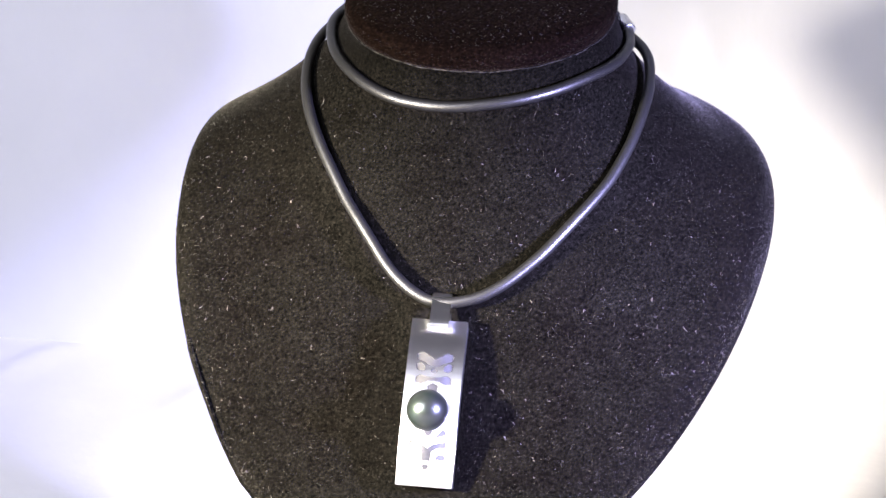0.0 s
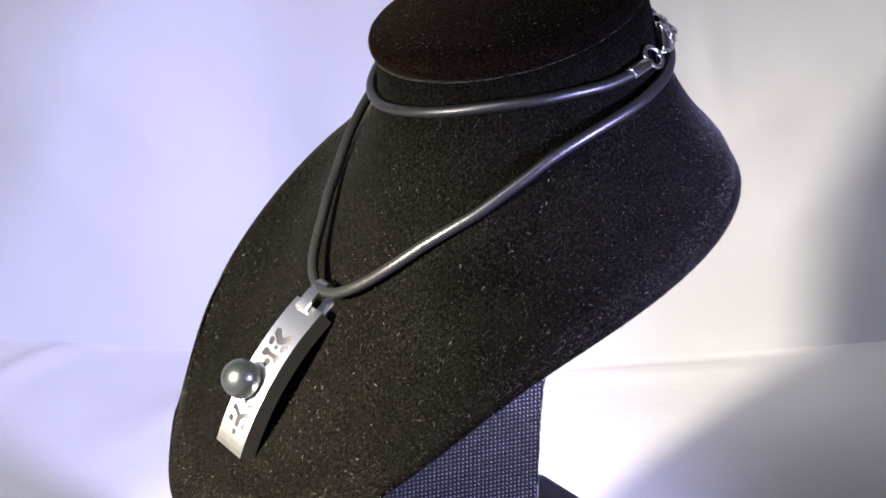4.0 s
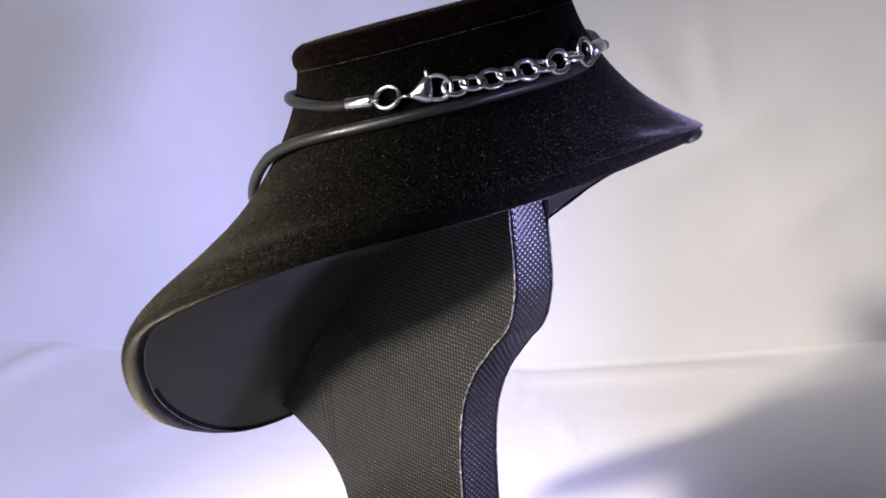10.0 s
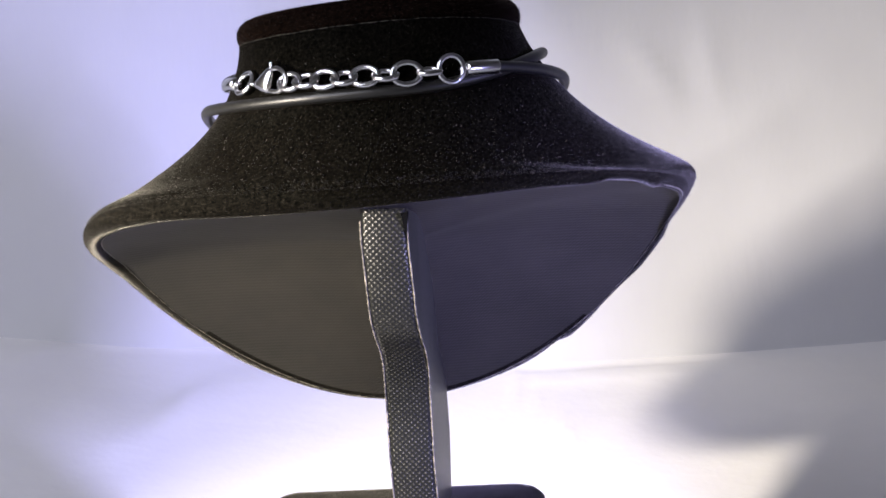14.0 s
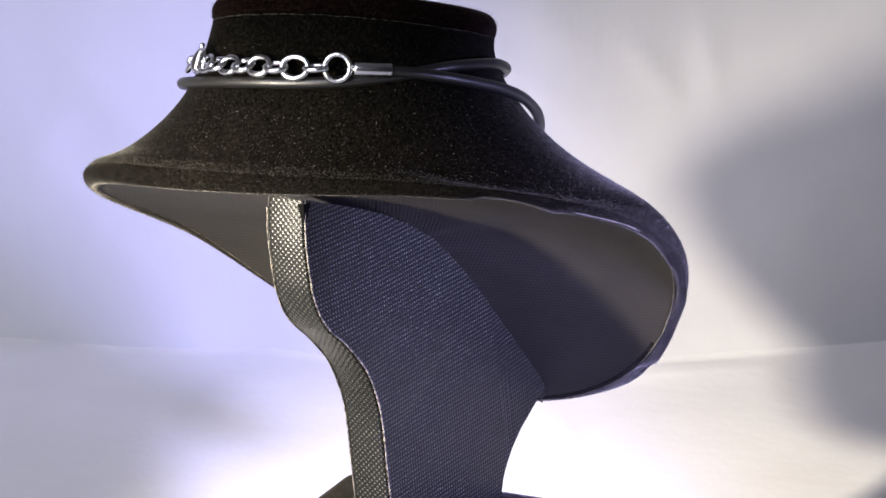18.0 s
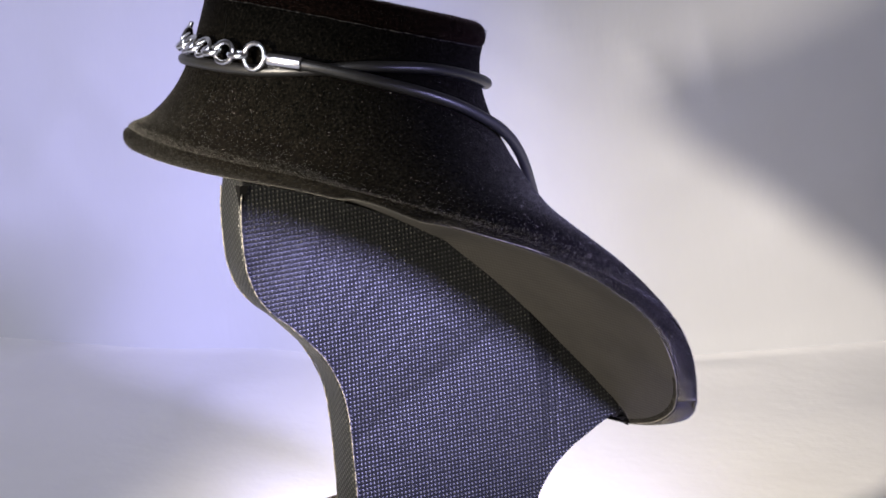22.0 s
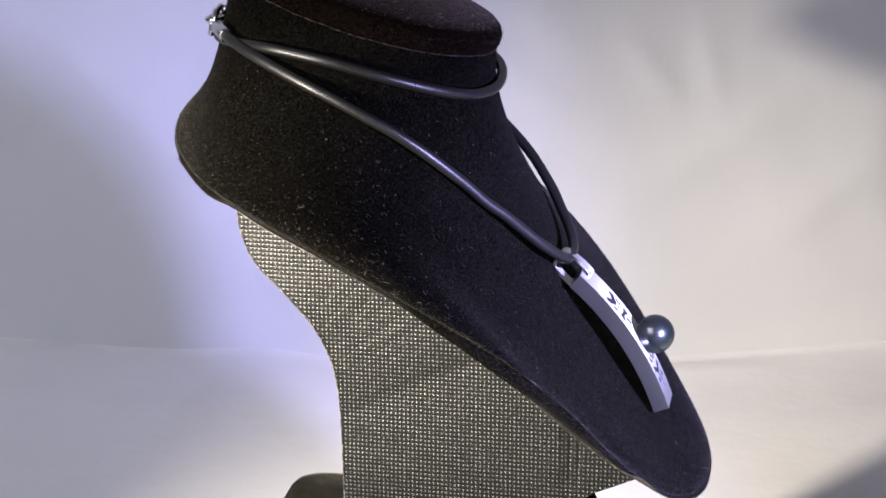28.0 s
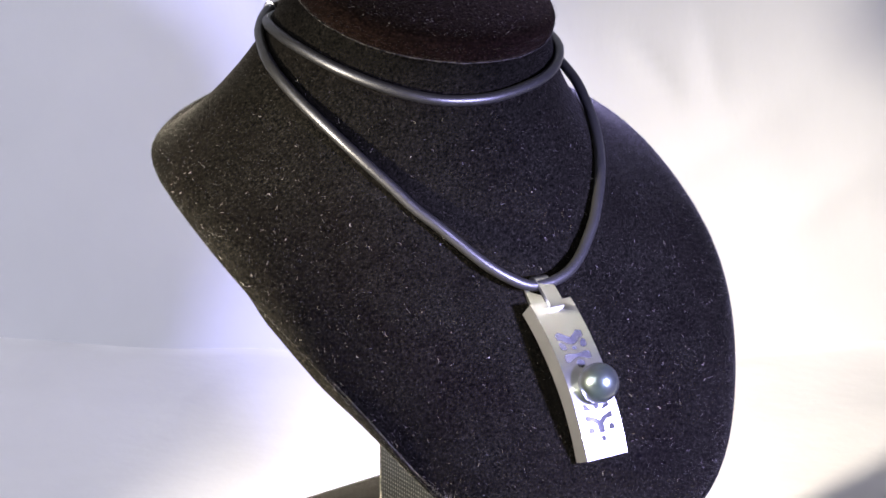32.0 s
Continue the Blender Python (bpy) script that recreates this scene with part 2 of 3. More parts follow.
WALL_FOLDS = [((10, 120), (52, 92), 5, 1.1), ((30, 130), (62, 112), 4, 0.8), ((70, 60), (140, 96), 7, 0.9), ((-150, 60), (-128, 96), 6, 0.8), ((-140, 118), (-96, 70), 8, 0.9), ((-128, 9), (-112, 28), 3.0, 0.35), ((68, 118), (90, 94), 4, 1.0), ((96, 122), (104, 90), 5, 0.8), ((-60, 130), (-20, 60), 14, 1.2), ((120, 40), (165, 70), 9, 1.0), ((-165, 95), (-120, 40), 12, 1.0)]
FLOOR_FOLDS = [((30, 196), (27, 168), 1.8, 0.8), ((27, 176), (44, 160), 1.6, 0.9), ((20, 200), (40, 190), 2.2, 0.9), ((-95, 150), (-78, 196), 5, 1.0), ((-165, 188), (-137, 238), 7, 2.4), ((24, 188), (120, 197), 5, 2.2), ((40, 150), (48, 118), 3, 1.0), ((-120, 120), (-60, 200), 12, 1.2), ((90, 110), (170, 160), 14, 1.2)]


WIDE = 1.14          # the cloth's plan above is drawn a little small


def build_backdrop():
    bm = bmesh.new()
    xs = [-700 + 490 * i / 30 for i in range(30)] + [-210 + 2.4 * i for i in range(176)] + [212.4 + 490 * i / 30 for i in range(31)]
    rows = []
    for s in range(190):
        row = []
        for x in xs:
            y0 = crease(x)
            if s < 60:
                q = s / 60
                y = -900 + (y0 + 900) * (1 - (1 - q) ** 1.5)
                z = 0.0
            else:
                h = (s - 60) / 129
                z = 0.4 + 700 * h ** 1.8
                y = y0 + 4 * (1 - math.exp(-z / 6)) + z * 0.03
            w = noise.noise(Vector((x / 90, s / 16, 3.1))) * 1.2 + noise.noise(Vector((x / 26 + z / 60, z / 120, 8.0))) * 0.5
            if s < 60:
                z = max(-0.2, w * 0.5 + sum(h * ridge(x, y, a, c, g) for a, c, g, h in FLOOR_FOLDS)) * min(1, max(0.0, (math.hypot(x - 4, y - 5) - 80) / 60)) if y > -500 else 0.0
            else:
                y -= w * min(1, z / 20) * 1.4 + sum(h * ridge(x, z, a, c, g) for a, c, g, h in WALL_FOLDS)
            row.append((x * WIDE * MM, ((y + 675) * WIDE - 675) * MM, z * WIDE * MM - 0.0004))
        rows.append(row)
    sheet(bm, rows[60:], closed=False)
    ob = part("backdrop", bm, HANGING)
    tagged(ob, "pale grey cotton cloth hung up behind the stand", "backdrop", kind="structure")
    bm = bmesh.new()
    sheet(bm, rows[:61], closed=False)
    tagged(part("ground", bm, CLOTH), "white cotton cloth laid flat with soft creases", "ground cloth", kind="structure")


def build_room():
    for name, size, at, mat in (("table_top", (1.6, 2.0, 0.04), (0, -0.05, -0.023), WOOD),
                                ("floor", (4.4, 4.4, 0.1), (0, 0, -0.80), WOOD),
                                ("ceiling", (4.4, 4.4, 0.1), (0, 0, 1.75), PAINT),
                                ("wall_north", (4.4, 0.1, 2.45), (0, 2.15, 0.475), PAINT),
                                ("wall_south", (4.4, 0.1, 2.45), (0, -2.15, 0.475), PAINT),
                                ("wall_east", (0.1, 4.2, 2.45), (2.15, 0, 0.475), PAINT),
                                ("wall_west", (0.1, 4.2, 2.45), (-2.15, 0, 0.475), PAINT)):
        bm = bmesh.new()
        rounded_box(bm, size, at, 0.004, 2)
        tagged(part(name, bm, mat, smooth=False), "plain " + name.split("_")[0] + " of the dim room", name.split("_")[0], kind="structure")


build_backdrop()
build_room()

# ---------------------------------------------------------------- the stand's form, as rings of harmonics (mm)
# each ring: mean, then cosine and sine terms of rising order
NECK = [(7.4, 21.98, 133.27), (35.76, 1.69, -2.56), (-1.31, 35.63, 10.55), (3.33, 2, 0.09), (-2.81, 2.18, 0.75)]
FLARE = [(4.86, 28.99, 107.89), (39.79, -0.99, 1.93), (-2.75, 36.61, 6.91), (1.44, 2.83, 4.78), (-1.64, 1.5, 6.35), (2.01, 1.58, -1.22), (-1.32, 3.18, -2.19), (-1.73, -0.61, -0.72), (1.04, -0.7, -0.78)]
SPREAD = [(0.94, -3.47, 70.3), (79.77, 1.99, -2.72), (2.96, 60.03, 44.52), (-2.23, -10.58, 2.86), (12.37, -3.39, -5.84), (-1.03, -1.95, -4.7), (2.98, 1.3, 3.68), (2.97, 0.73, 4.04), (-1.9, -0.05, 1.02), (-1.43, 2.26, 0.32), (-3.4, -0.42, 1.38)]
RIM = [(8.37, -6.22, 62.33), (82.5, 1.77, -8.47), (-0.49, 70.06, 49.16), (3.08, -3.33, 6.55), (8.57, 0.27, 0.86), (-5.36, -1.08, -0.19), (1.07, -1.04, -1.49), (-0.85, -0.23, 0.01), (0.2, -1.79, -0.43), (0.4, 0.33, 0.68), (-0.74, 0.23, -0.74), (-0.1, 0.33, 0.11), (-0.71, -0.61, -0.88)]
SEAM = [(7.66, -4.07, 59.86), (78.82, 2.57, -8.72), (-0.03, 65.48, 47.85), (2.23, -3.49, 7.43), (8.72, 0.12, 0.46), (-4.64, -1.76, 0.43), (1.3, -0.77, -1.33), (-0.91, -0.46, -0.03), (-0.28, -1.59, -0.69), (0.32, 0.6, 0), (-1.2, 0.19, 0.13), (0.04, 0.17, 0.65), (-0.34, -0.87, -0.43)]


def ring(terms, u):
    p = Vector(terms[0])
    for k in range(1, len(terms)):
        order = (k + 1) // 2
        p += Vector(terms[k]) * (math.cos(order * u) if k % 2 else math.sin(order * u))
    return p


def skin(u, s):
    """A place on the velvet between neck (s = 0) and rim (s = 1), in mm."""
    q = 1 - s
    p = ring(NECK, u) * q ** 3 + ring(FLARE, u) * 3 * s * q * q + ring(SPREAD, u) * 3 * s * s * q + ring(RIM, u) * s ** 3
    # the padding swells a little before the edge, most on one shoulder
    w = max(0.0, (s - 0.45) / 0.55)
    p += Vector((0.02, -0.72, 0.69)) * 3.1 * w * w * (1 - w) * 6.75 * math.exp(-abs((math.degrees(u) % 360 - 217) / 33) ** 2.6)
    if s > 0.7:
        w = (s - 0.7) / 0.3
        r = ring(RIM, u)
        out = (ring(RIM, u + 0.01) - ring(RIM, u - 0.01)).cross(r - ring(SPREAD, u)).normalized()
        p -= out * 0.8 * (1 - math.exp(-((math.degrees(u) % 360 - 138) / 40) ** 2)) * w * w * (1 - w) * 6.75
    return p


def skin_normal(u, s):
    e = 1e-3
    n = (skin(u + e, s) - skin(u - e, s)).cross(skin(u, min(1, s + e)) - skin(u, s - e if s > e else 0))
    n.normalize()
    out = skin(u, s) - Vector((5, 5, 60))
    return n if n.dot(out) > 0 else -n


def at(p):
    return mm(*p)


AROUND = [2 * math.pi * i / 168 for i in range(168)]


def seam_place(u):
    return ring(SEAM, u)


def lip(u, k):
    """The rolled edge from rim (k = 0) to seam (k = 1)."""
    r, q = ring(RIM, u), seam_place(u)
    along = (ring(RIM, u + 0.01) - ring(RIM, u - 0.01)).normalized()
    # the roll goes on the way that the velvet comes, be it past the padding or over it
    a, b_ = r - ring(SPREAD, u), r - skin(u, 0.78)
    a, b_ = (a - along * a.dot(along)).normalized(), (b_ - along * b_.dot(along)).normalized()
    g = min(1.0, max(0.0, (a.dot(b_) + 0.1) / 0.8))
    way = a * g + b_ * (1 - g)
    way = way.normalized() * (1.45 + 0.3 * (r - q).length)
    w = 1 - k
    return r * w ** 3 + (r + way) * 3 * k * w * w + (q + way) * 3 * k * k * w + q * k ** 3


stand = new("necklace_stand")
tagged(stand, "black velvet necklace display stand with vinyl stem", "display stand")


def build_shell():
    bm = bmesh.new()
    rows = [[at(skin(u, s / 40)) for u in AROUND] for s in range(41)]
    rows += [[at(lip(u, k / 8)) for u in AROUND] for k in range(1, 9)]
    # a hidden turn inwards that gives the velvet its thickness
    rows.append([at(seam_place(u) * 0.985 + Vector((0.1, 0.1, 1.6))) for u in AROUND])
    sheet(bm, rows)
    return part("velvet_shell", bm, VELVET, stand, "black velvet with pale lint")


def build_cap():
    bm = bmesh.new()
    centre = Vector(NECK[0])
    a, b_ = Vector(NECK[1]), Vector(NECK[2])
    n = a.cross(b_).normalized()
    rows = []
    for grow, lift in ((0.93, -0.9), (0.965, -0.1), (0.995, 0.3), (1.008, 1.3), (1.012, 2.6), (1.007, 3.9), (0.99, 5.2), (0.962, 6.1), (0.925, 6.6), (0.8, 7.0), (0.5, 7.3), (0.2, 7.4)):
        rows.append([at(centre + (ring(NECK, u) - centre) * grow + n * lift) for u in AROUND])
    rows_v = sheet(bm, rows)
    bm.faces.new(rows_v[-1])
    line = bmesh.new()
    tube(line, [at(centre + (ring(NECK, u) - centre) * 0.999 + n * (0.15 + 0.25 * noise.noise(Vector((7 * u, 2, 0))))) for u in AROUND], 0.13 * MM, 5, closed=True)
    part("cap_seam", line, DUSTY, stand, "dusty seam below the top pad")
    return part("top_cap", bm, VELVET_TOP, stand, "brownish black velvet pad with a rolled edge")


def build_lining():
    """The cloth-lined hollow behind the shell."""
    bm = bmesh.new()
    rows = []
    for k in range(0, 15):
        w = k / 14
        row = []
        for u in AROUND:
            q = seam_place(u)
            hub = Vector((7.5, -3, 68.0))
            p = q.lerp(hub, w * 0.98)
            p += Vector((0, -0.30, 0.95)) * 4.2 * math.sin(math.pi * min(1, w * 0.9)) ** 0.7
            row.append(at(p))
        rows.append(row)
    v = sheet(bm, rows)
    bm.faces.new(v[-1])
    return part("back_lining", bm, LINING, stand, "black ribbed lining cloth")


STEM_BACK = [(55.5, 96.0), (56.2, 90), (56.6, 84), (56.4, 77), (55.8, 71.5), (53.8, 65.8), (50.3, 60.5), (45.0, 55.7), (39.5, 50.2), (34.4, 44), (30.6, 37), (28.4, 29.5), (27.4, 21), (26.9, 10), (26.6, -2), (26.5, -16.5)]
STEM_FRONT = [(-62.5, 8.2), (-59.5, 7.4), (-56.0, 6.3), (-50.5, 4.0), (-45.5, 1.9), (-40.5, -1.2), (-36.8, -4.6), (-34.0, -8.2), (-32.3, -12.0), (-31.5, -16.5)]
STEM_TOP = [(-63, 9), (-59.5, 16), (-52, 26.5), (-43.3, 36.5), (-33, 47), (-22, 57), (-6, 69.5), (12.6, 80), (25, 85.5), (40, 91)]


def flat_path(points, steps=4):
    return [(p.x, p.y) for p in spline([(a, c, 0) for a, c in points], steps)]


def stem_lean(z):
    """The stem leans a little to one side on its way down, in mm."""
    bends = [(-20, -2.2), (0, -2.3), (20, -1.7), (35, -1.7), (52, -2.4), (72, -1.4), (92, -0.2), (120, 0.0)]
    shift = 0.0
    for (z0, a), (z1, c) in zip(bends, bends[1:]):
        if z0 <= z <= z1:
            w = (z - z0) / (z1 - z0)
            shift = a + (c - a) * w * w * (3 - 2 * w)
    return shift - 2.6 * min(1.0, max(0.0, (78 - z) / 90))


def stem_shift(y, z):
    """The stem's lean, and its slight slew towards the front, in mm."""
    return stem_lean(z) + 0.058 * max(0.0, 30 - y) - 2.5 * min(1.0, max(0.0, (36 - z) / 36)) * min(1.0, max(0.0, (10 - y) / 30))


def build_stem():
    x0, x1 = 1.9, 13.5
    back, front = flat_path(STEM_BACK), flat_path(STEM_FRONT)
    outline = back + front[::-1] + flat_path(STEM_TOP, 3)
    for name, x, mat in (("stem_side", x0, VINYL_SIDE), ("stem_side", x1, VINYL_SIDE)):
        bm = bmesh.new()
        inner = x + (0.7 if x == x0 else -0.7)
        vs = [bm.verts.new(mm(x + stem_shift(y, z), y, z)) for y, z in outline]
        f = bm.faces.new(vs)
        ext = bmesh.ops.extrude_face_region(bm, geom=[f])
        bmesh.ops.translate(bm, verts=[g for g in ext["geom"] if isinstance(g, bmesh.types.BMVert)], vec=((inner - x) * MM, 0, 0))
        bmesh.ops.triangulate(bm, faces=[f_ for f_ in bm.faces if len(f_.verts) > 4])
        part(name, bm, mat, stand, "dark dotted vinyl covering", smooth=False)
    for name, path, mat, label in (("stem_back", back, VINYL_BACK, "dark dotted vinyl strip along the back edge"), ("stem_front", front, VINYL_BACK, "")):
        bm = bmesh.new()
        sgn = 1 if name == "stem_back" else -1
        rows = []
        for y, z in path:
            k = stem_shift(y, z)
            rows.append([mm(x + k, y + d * sgn, z) for x, d in ((x0 + 0.72, -0.5), (x0 + 0.3, 0.1), (x0 + 1.2, 0.35), ((x0 + x1) / 2, 0.45), (x1 - 1.2, 0.35), (x1 - 0.3, 0.1), (x1 - 0.72, -0.5))])
        sheet(bm, rows, closed=True)
        part(name, bm, mat, stand, label)
    # the strip has come away at its top: a solid black wedge for the gap's shade
    bm = bmesh.new()
    k = stem_lean(90) + x0
    rim = [bm.verts.new(mm(k + dx, y, z)) for dx, y, z in ((-0.3, 53.9, 95.0), (-0.1, 56.6, 95.4), (1.5, 57.0, 95.2), (0.6, 54.5, 95.0))]
    tip = bm.verts.new(mm(stem_lean(88) + x0 + 0.1, 56.6, 88.0))
    bm.faces.new(rim)
    for a, c in zip(rim, rim[1:] + rim[:1]):
        bm.faces.new((a, c, tip))
    part("torn_edge", bm, GAP_SHADE, stand, "black wedge for the shade in the gap where the strip has come away", smooth=False)
    for x in (x0, x1):
        bm = bmesh.new()
        wob = [mm(x + stem_shift(y, z) + (0.12 if x == x1 else -0.12), y + 0.1 + 0.25 * noise.noise(Vector((y * 0.3, z * 0.3, x))), z) for y, z in back[2:]]
        tube(bm, wob, 0.00022, 5)
        part("edge_seam", bm, GLUE, stand, "pale frayed glue edge")


def build_base():
    half_x, half_y, corner = 40.6, 46.2, 8.5
    profile = [(3.0, 0.1), (0.6, 0.5), (0.0, 2.2), (0.0, 16.2), (0.5, 18.3), (1.9, 19.7), (3.9, 20.1), (16.0, 20.2)]
    turn = Matrix.Rotation(radians(7), 3, "Z")
    rings = []
    for inset, h in profile:
        r = max(corner - inset * 0.6, 2.0)
        ring = []
        for q, (sx, sy) in enumerate(((1, 1), (-1, 1), (-1, -1), (1, -1))):
            for k in range(9):
                a = radians(90 * q + 11.25 * k)
                # the cloth is pulled a little unevenly round the corners
                slack = 0.25 * noise.noise(Vector((q * 3.1 + k * 0.4, h * 0.15, 2.0)))
                flat = Vector((sx * (half_x - inset - r) + (r + slack) * math.cos(a), sy * (half_y - inset - r) + (r + slack) * math.sin(a), 0))
                flat = turn @ flat + Vector((6.2, 6.2, h + PLINTH))
                ring.append(flat * MM)
        rings.append(ring)
    bm = bmesh.new()
    v = sheet(bm, rings)
    bm.faces.new(v[0])
    bm.faces.new(v[-1])
    part("base", bm, VELVET, stand, "square velvet-covered foot")


def build_lint():
    rnd = random.Random(7)
    bm = bmesh.new()
    for _ in range(10000):
        u, s = rnd.uniform(0, 2 * math.pi), rnd.uniform(0.02, 1.0) ** 0.6
        p = skin(u, s)
        n = skin_normal(u, s)
        tan = n.orthogonal().normalized()
        tan = Matrix.Rotation(rnd.uniform(0, 6.28), 3, n) @ tan
        side = n.cross(tan)
        size = rnd.choice((0.10, 0.12, 0.14, 0.15, 0.16, 0.18, 0.2, 0.25, 0.3, 0.4, 0.5, 0.8, 1.4))
        if p.y > 15:
            size = min(size, 0.35)
        curl = rnd.uniform(-2.2, 2.2) * (1.6 if size > 0.7 else 1.0)
        path, a, q = [], 0.0, p + n * rnd.uniform(0.05, 0.22)
        steps = 6 if size > 0.7 else 4
        for k in range(steps):
            path.append(at(q))
            a += curl * 1.2 / steps
            q = q + (tan * math.cos(a) + side * math.sin(a) + n * rnd.uniform(-0.1, 0.22)) * size / (steps - 1)
        tube(bm, path, rnd.uniform(0.015, 0.034) * MM, 3, caps=False)
    centre, a0, b0 = Vector(NECK[0]), Vector(NECK[1]), Vector(NECK[2])
    up = a0.cross(b0).normalized()
    for _ in range(1500):
        u, w = rnd.uniform(0, 2 * math.pi), math.sqrt(rnd.random()) * 0.97
        q = centre + (ring(NECK, u) - centre) * w + up * (7.55 - 0.9 * w * w)
        d = Matrix.Rotation(rnd.uniform(0, 6.28), 3, up) @ up.orthogonal().normalized()
        tube(bm, [at(q), at(q + d * 0.2 + up * 0.1), at(q + d * 0.45)], rnd.uniform(0.018, 0.035) * MM, 3, caps=False)
    ob = part("lint", bm, LINT, stand, "pale fibres caught in the velvet")
    ob["kind"] = "stuff"


def build_pile():
    """Short upright hairs on the rolled edge and the cap, where the velvet shows against the light; their pale colour
    stands for the lit rim.
    """
    rnd = random.Random(11)
    bm = bmesh.new()
    centre, up = Vector(NECK[0]), Vector(NECK[1]).cross(Vector(NECK[2])).normalized()
    for i in range(28000):
        u = rnd.uniform(0, 2 * math.pi)
        if i < 25500:
            k = rnd.uniform(-1.4, 1.0)
            p = lip(u, k) if k > 0 else skin(u, 1 - 0.05 * k * k)
            n = p - (ring(RIM, u) + seam_place(u)) * 0.5 - (skin(u, 0.78) - ring(RIM, u)) * 0.1
        else:
            p = centre + (ring(NECK, u) - centre) * 1.008 + up * rnd.uniform(0.8, 4.8)
            n = p - centre
        n = (n.normalized() + Vector((rnd.uniform(-0.6, 0.6), rnd.uniform(-0.6, 0.6), rnd.uniform(-0.6, 0.6)))).normalized()
        size = rnd.uniform(0.25, 0.65)
        side = n.orthogonal().normalized() * 0.025
        a, c = bm.verts.new(at(p + side)), bm.verts.new(at(p - side))
        bm.faces.new((a, c, bm.verts.new(at(p + n * size))))
    ob = part("velvet_fuzz", bm, PILE, stand, "fuzzy pile along the velvet edges, coloured pale for the lit rim")
    ob["kind"] = "stuff"


def build_seams():
    bm = bmesh.new()
    loop = [2 * math.pi * i / 240 for i in range(240)]
    tube(bm, [at(seam_place(u) + Vector((0.25 * noise.noise(Vector((9 * u, 1, 0))), 0.25 * noise.noise(Vector((9 * u, 5, 0))), -0.1))) for u in loop], 0.14 * MM, 6, closed=True)
    part("seam_edge", bm, GLUE, stand, "pale raw edge where velvet meets lining")
    # the upright seam at the back of the velvet
    best = min(loop, key=lambda u: (skin(u, 0.6) - Vector((7.6, 67.5, 105))).length)
    bm = bmesh.new()
    tube(bm, [at(skin(best + 0.004 * math.sin(9 * s), s) - skin_normal(best, s) * 0.05) for s in [0.03 + 0.95 * k / 30 for k in range(31)]], 0.22 * MM, 6)
    part("back_seam", bm, VELVET, stand, "raised seam in the velvet")


def build_glue_flap():
    for x, y, z, a in ((4.5, -66.5, 4.6, 20), (7.5, -69.0, 2.2, -15), (2.6, -63.0, 7.4, 60)):
        bm = bmesh.new()
        rounded_box(bm, (2.6 * MM, 3.2 * MM, 0.5 * MM), at((x, y, z)), 0.0002, 2, Euler((radians(35), radians(a), radians(a))).to_matrix())
        part("loose_flap", bm, LINING, stand, "loose scrap of lining at the joint")


def lathe(profile, sides=64):
    """A turned form from (radius, height) pairs in mm, open at its ends."""
    bm = bmesh.new()
    v = sheet(bm, [[(r * MM * math.cos(k * 2 * math.pi / sides), r * MM * math.sin(k * 2 * math.pi / sides), h * MM) for k in range(sides)] for r, h in profile])
    bm.faces.new(v[0])
    bm.faces.new(v[-1])
    return bm


turntable = new("turntable")
tagged(turntable, "low round black turntable under the stand", "turntable")


def build_turntable():
    part("housing", lathe([(52, 0.2), (57, 0.3), (58.5, 1.8), (58.5, 31.2), (57.5, 33.7), (54, 34.6), (40, 34.8)]), LINING, turntable)
    return part("platter", lathe([(40, 34.8), (52, 35.4), (58.5, 35.6), (60, 36.8), (60, 40.8), (59, 42.2), (56.5, 42.7), (20, 42.75)]), LINING, turntable)


platter = build_turntable()
build_shell()
build_seams()
build_glue_flap()
build_cap()
build_lining()
build_stem()
build_base()
build_lint()
build_pile()

# ---------------------------------------------------------------- the necklace
necklace = new("necklace")
tagged(necklace, "black rubber cord necklace with silver pendant and dark pearl", "necklace")

CHOKER = [(47.5, 38.2, 123.6), (49.2, 31, 122.0), (49.9, 24, 121.2), (48.7, 12.7, 119.7), (43.9, 1.9, 118.2), (35.4, -7.8, 116.0), (25.0, -13.7, 114.3), (10.8, -16.4, 113.0), (-2.0, -15.0, 113.6), (-11.4, -11.4, 115.6), (-20, -5, 118.9), (-27, 4.2, 122.9), (-31, 16, 126.8), (-31.0, 26, 128.7), (-28.8, 35.5, 129.6), (-21.5, 46.0, 128.9), (-11, 54.6, 128.0)]
BEHIND = [(0.7, 58.9, 127.3), (12.1, 60.4, 126.6), (26.3, 58.6, 124.9), (40.3, 51.7, 121.9), (49.0, 43.2, 118.9), (53.8, 34.5, 116.0), (56.2, 22.5, 111.6), (56.2, 12.4, 106.7), (55.0, 4.8, 101.5), (53.2, -1.3, 97.0), (50.9, -6.8, 92.7), (47.7, -12.3, 88.7), (44.1, -17.2, 84.8), (40.3, -21.4, 80.8), (36.3, -25.3, 76.8), (31.7, -28.7, 73.0), (27.1, -31.8, 69.8), (21.7, -34.3, 67.2), (16.5, -35.6, 66.0), (12.5, -36.0, 65.7)]
RETURN = [(7.6, -35.9, 66.3), (2.0, -34.7, 69.2), (-3.5, -31.9, 73.4), (-8.9, -27.9, 79.0), (-13.2, -24.7, 83.6), (-17.5, -21.0, 88.0), (-22.2, -16.6, 94.0), (-26.6, -12.0, 99.6), (-30.5, -6.8, 105.0), (-33.6, -0.9, 109.9), (-35.7, 5.7, 114.1), (-36.8, 13.0, 118.2), (-36.5, 20.7, 121.7), (-34.3, 28.6, 124.6), (-30.4, 37.4, 127.5), (-24.2, 45.5, 129.8), (-18.5, 50.8, 130.9)]


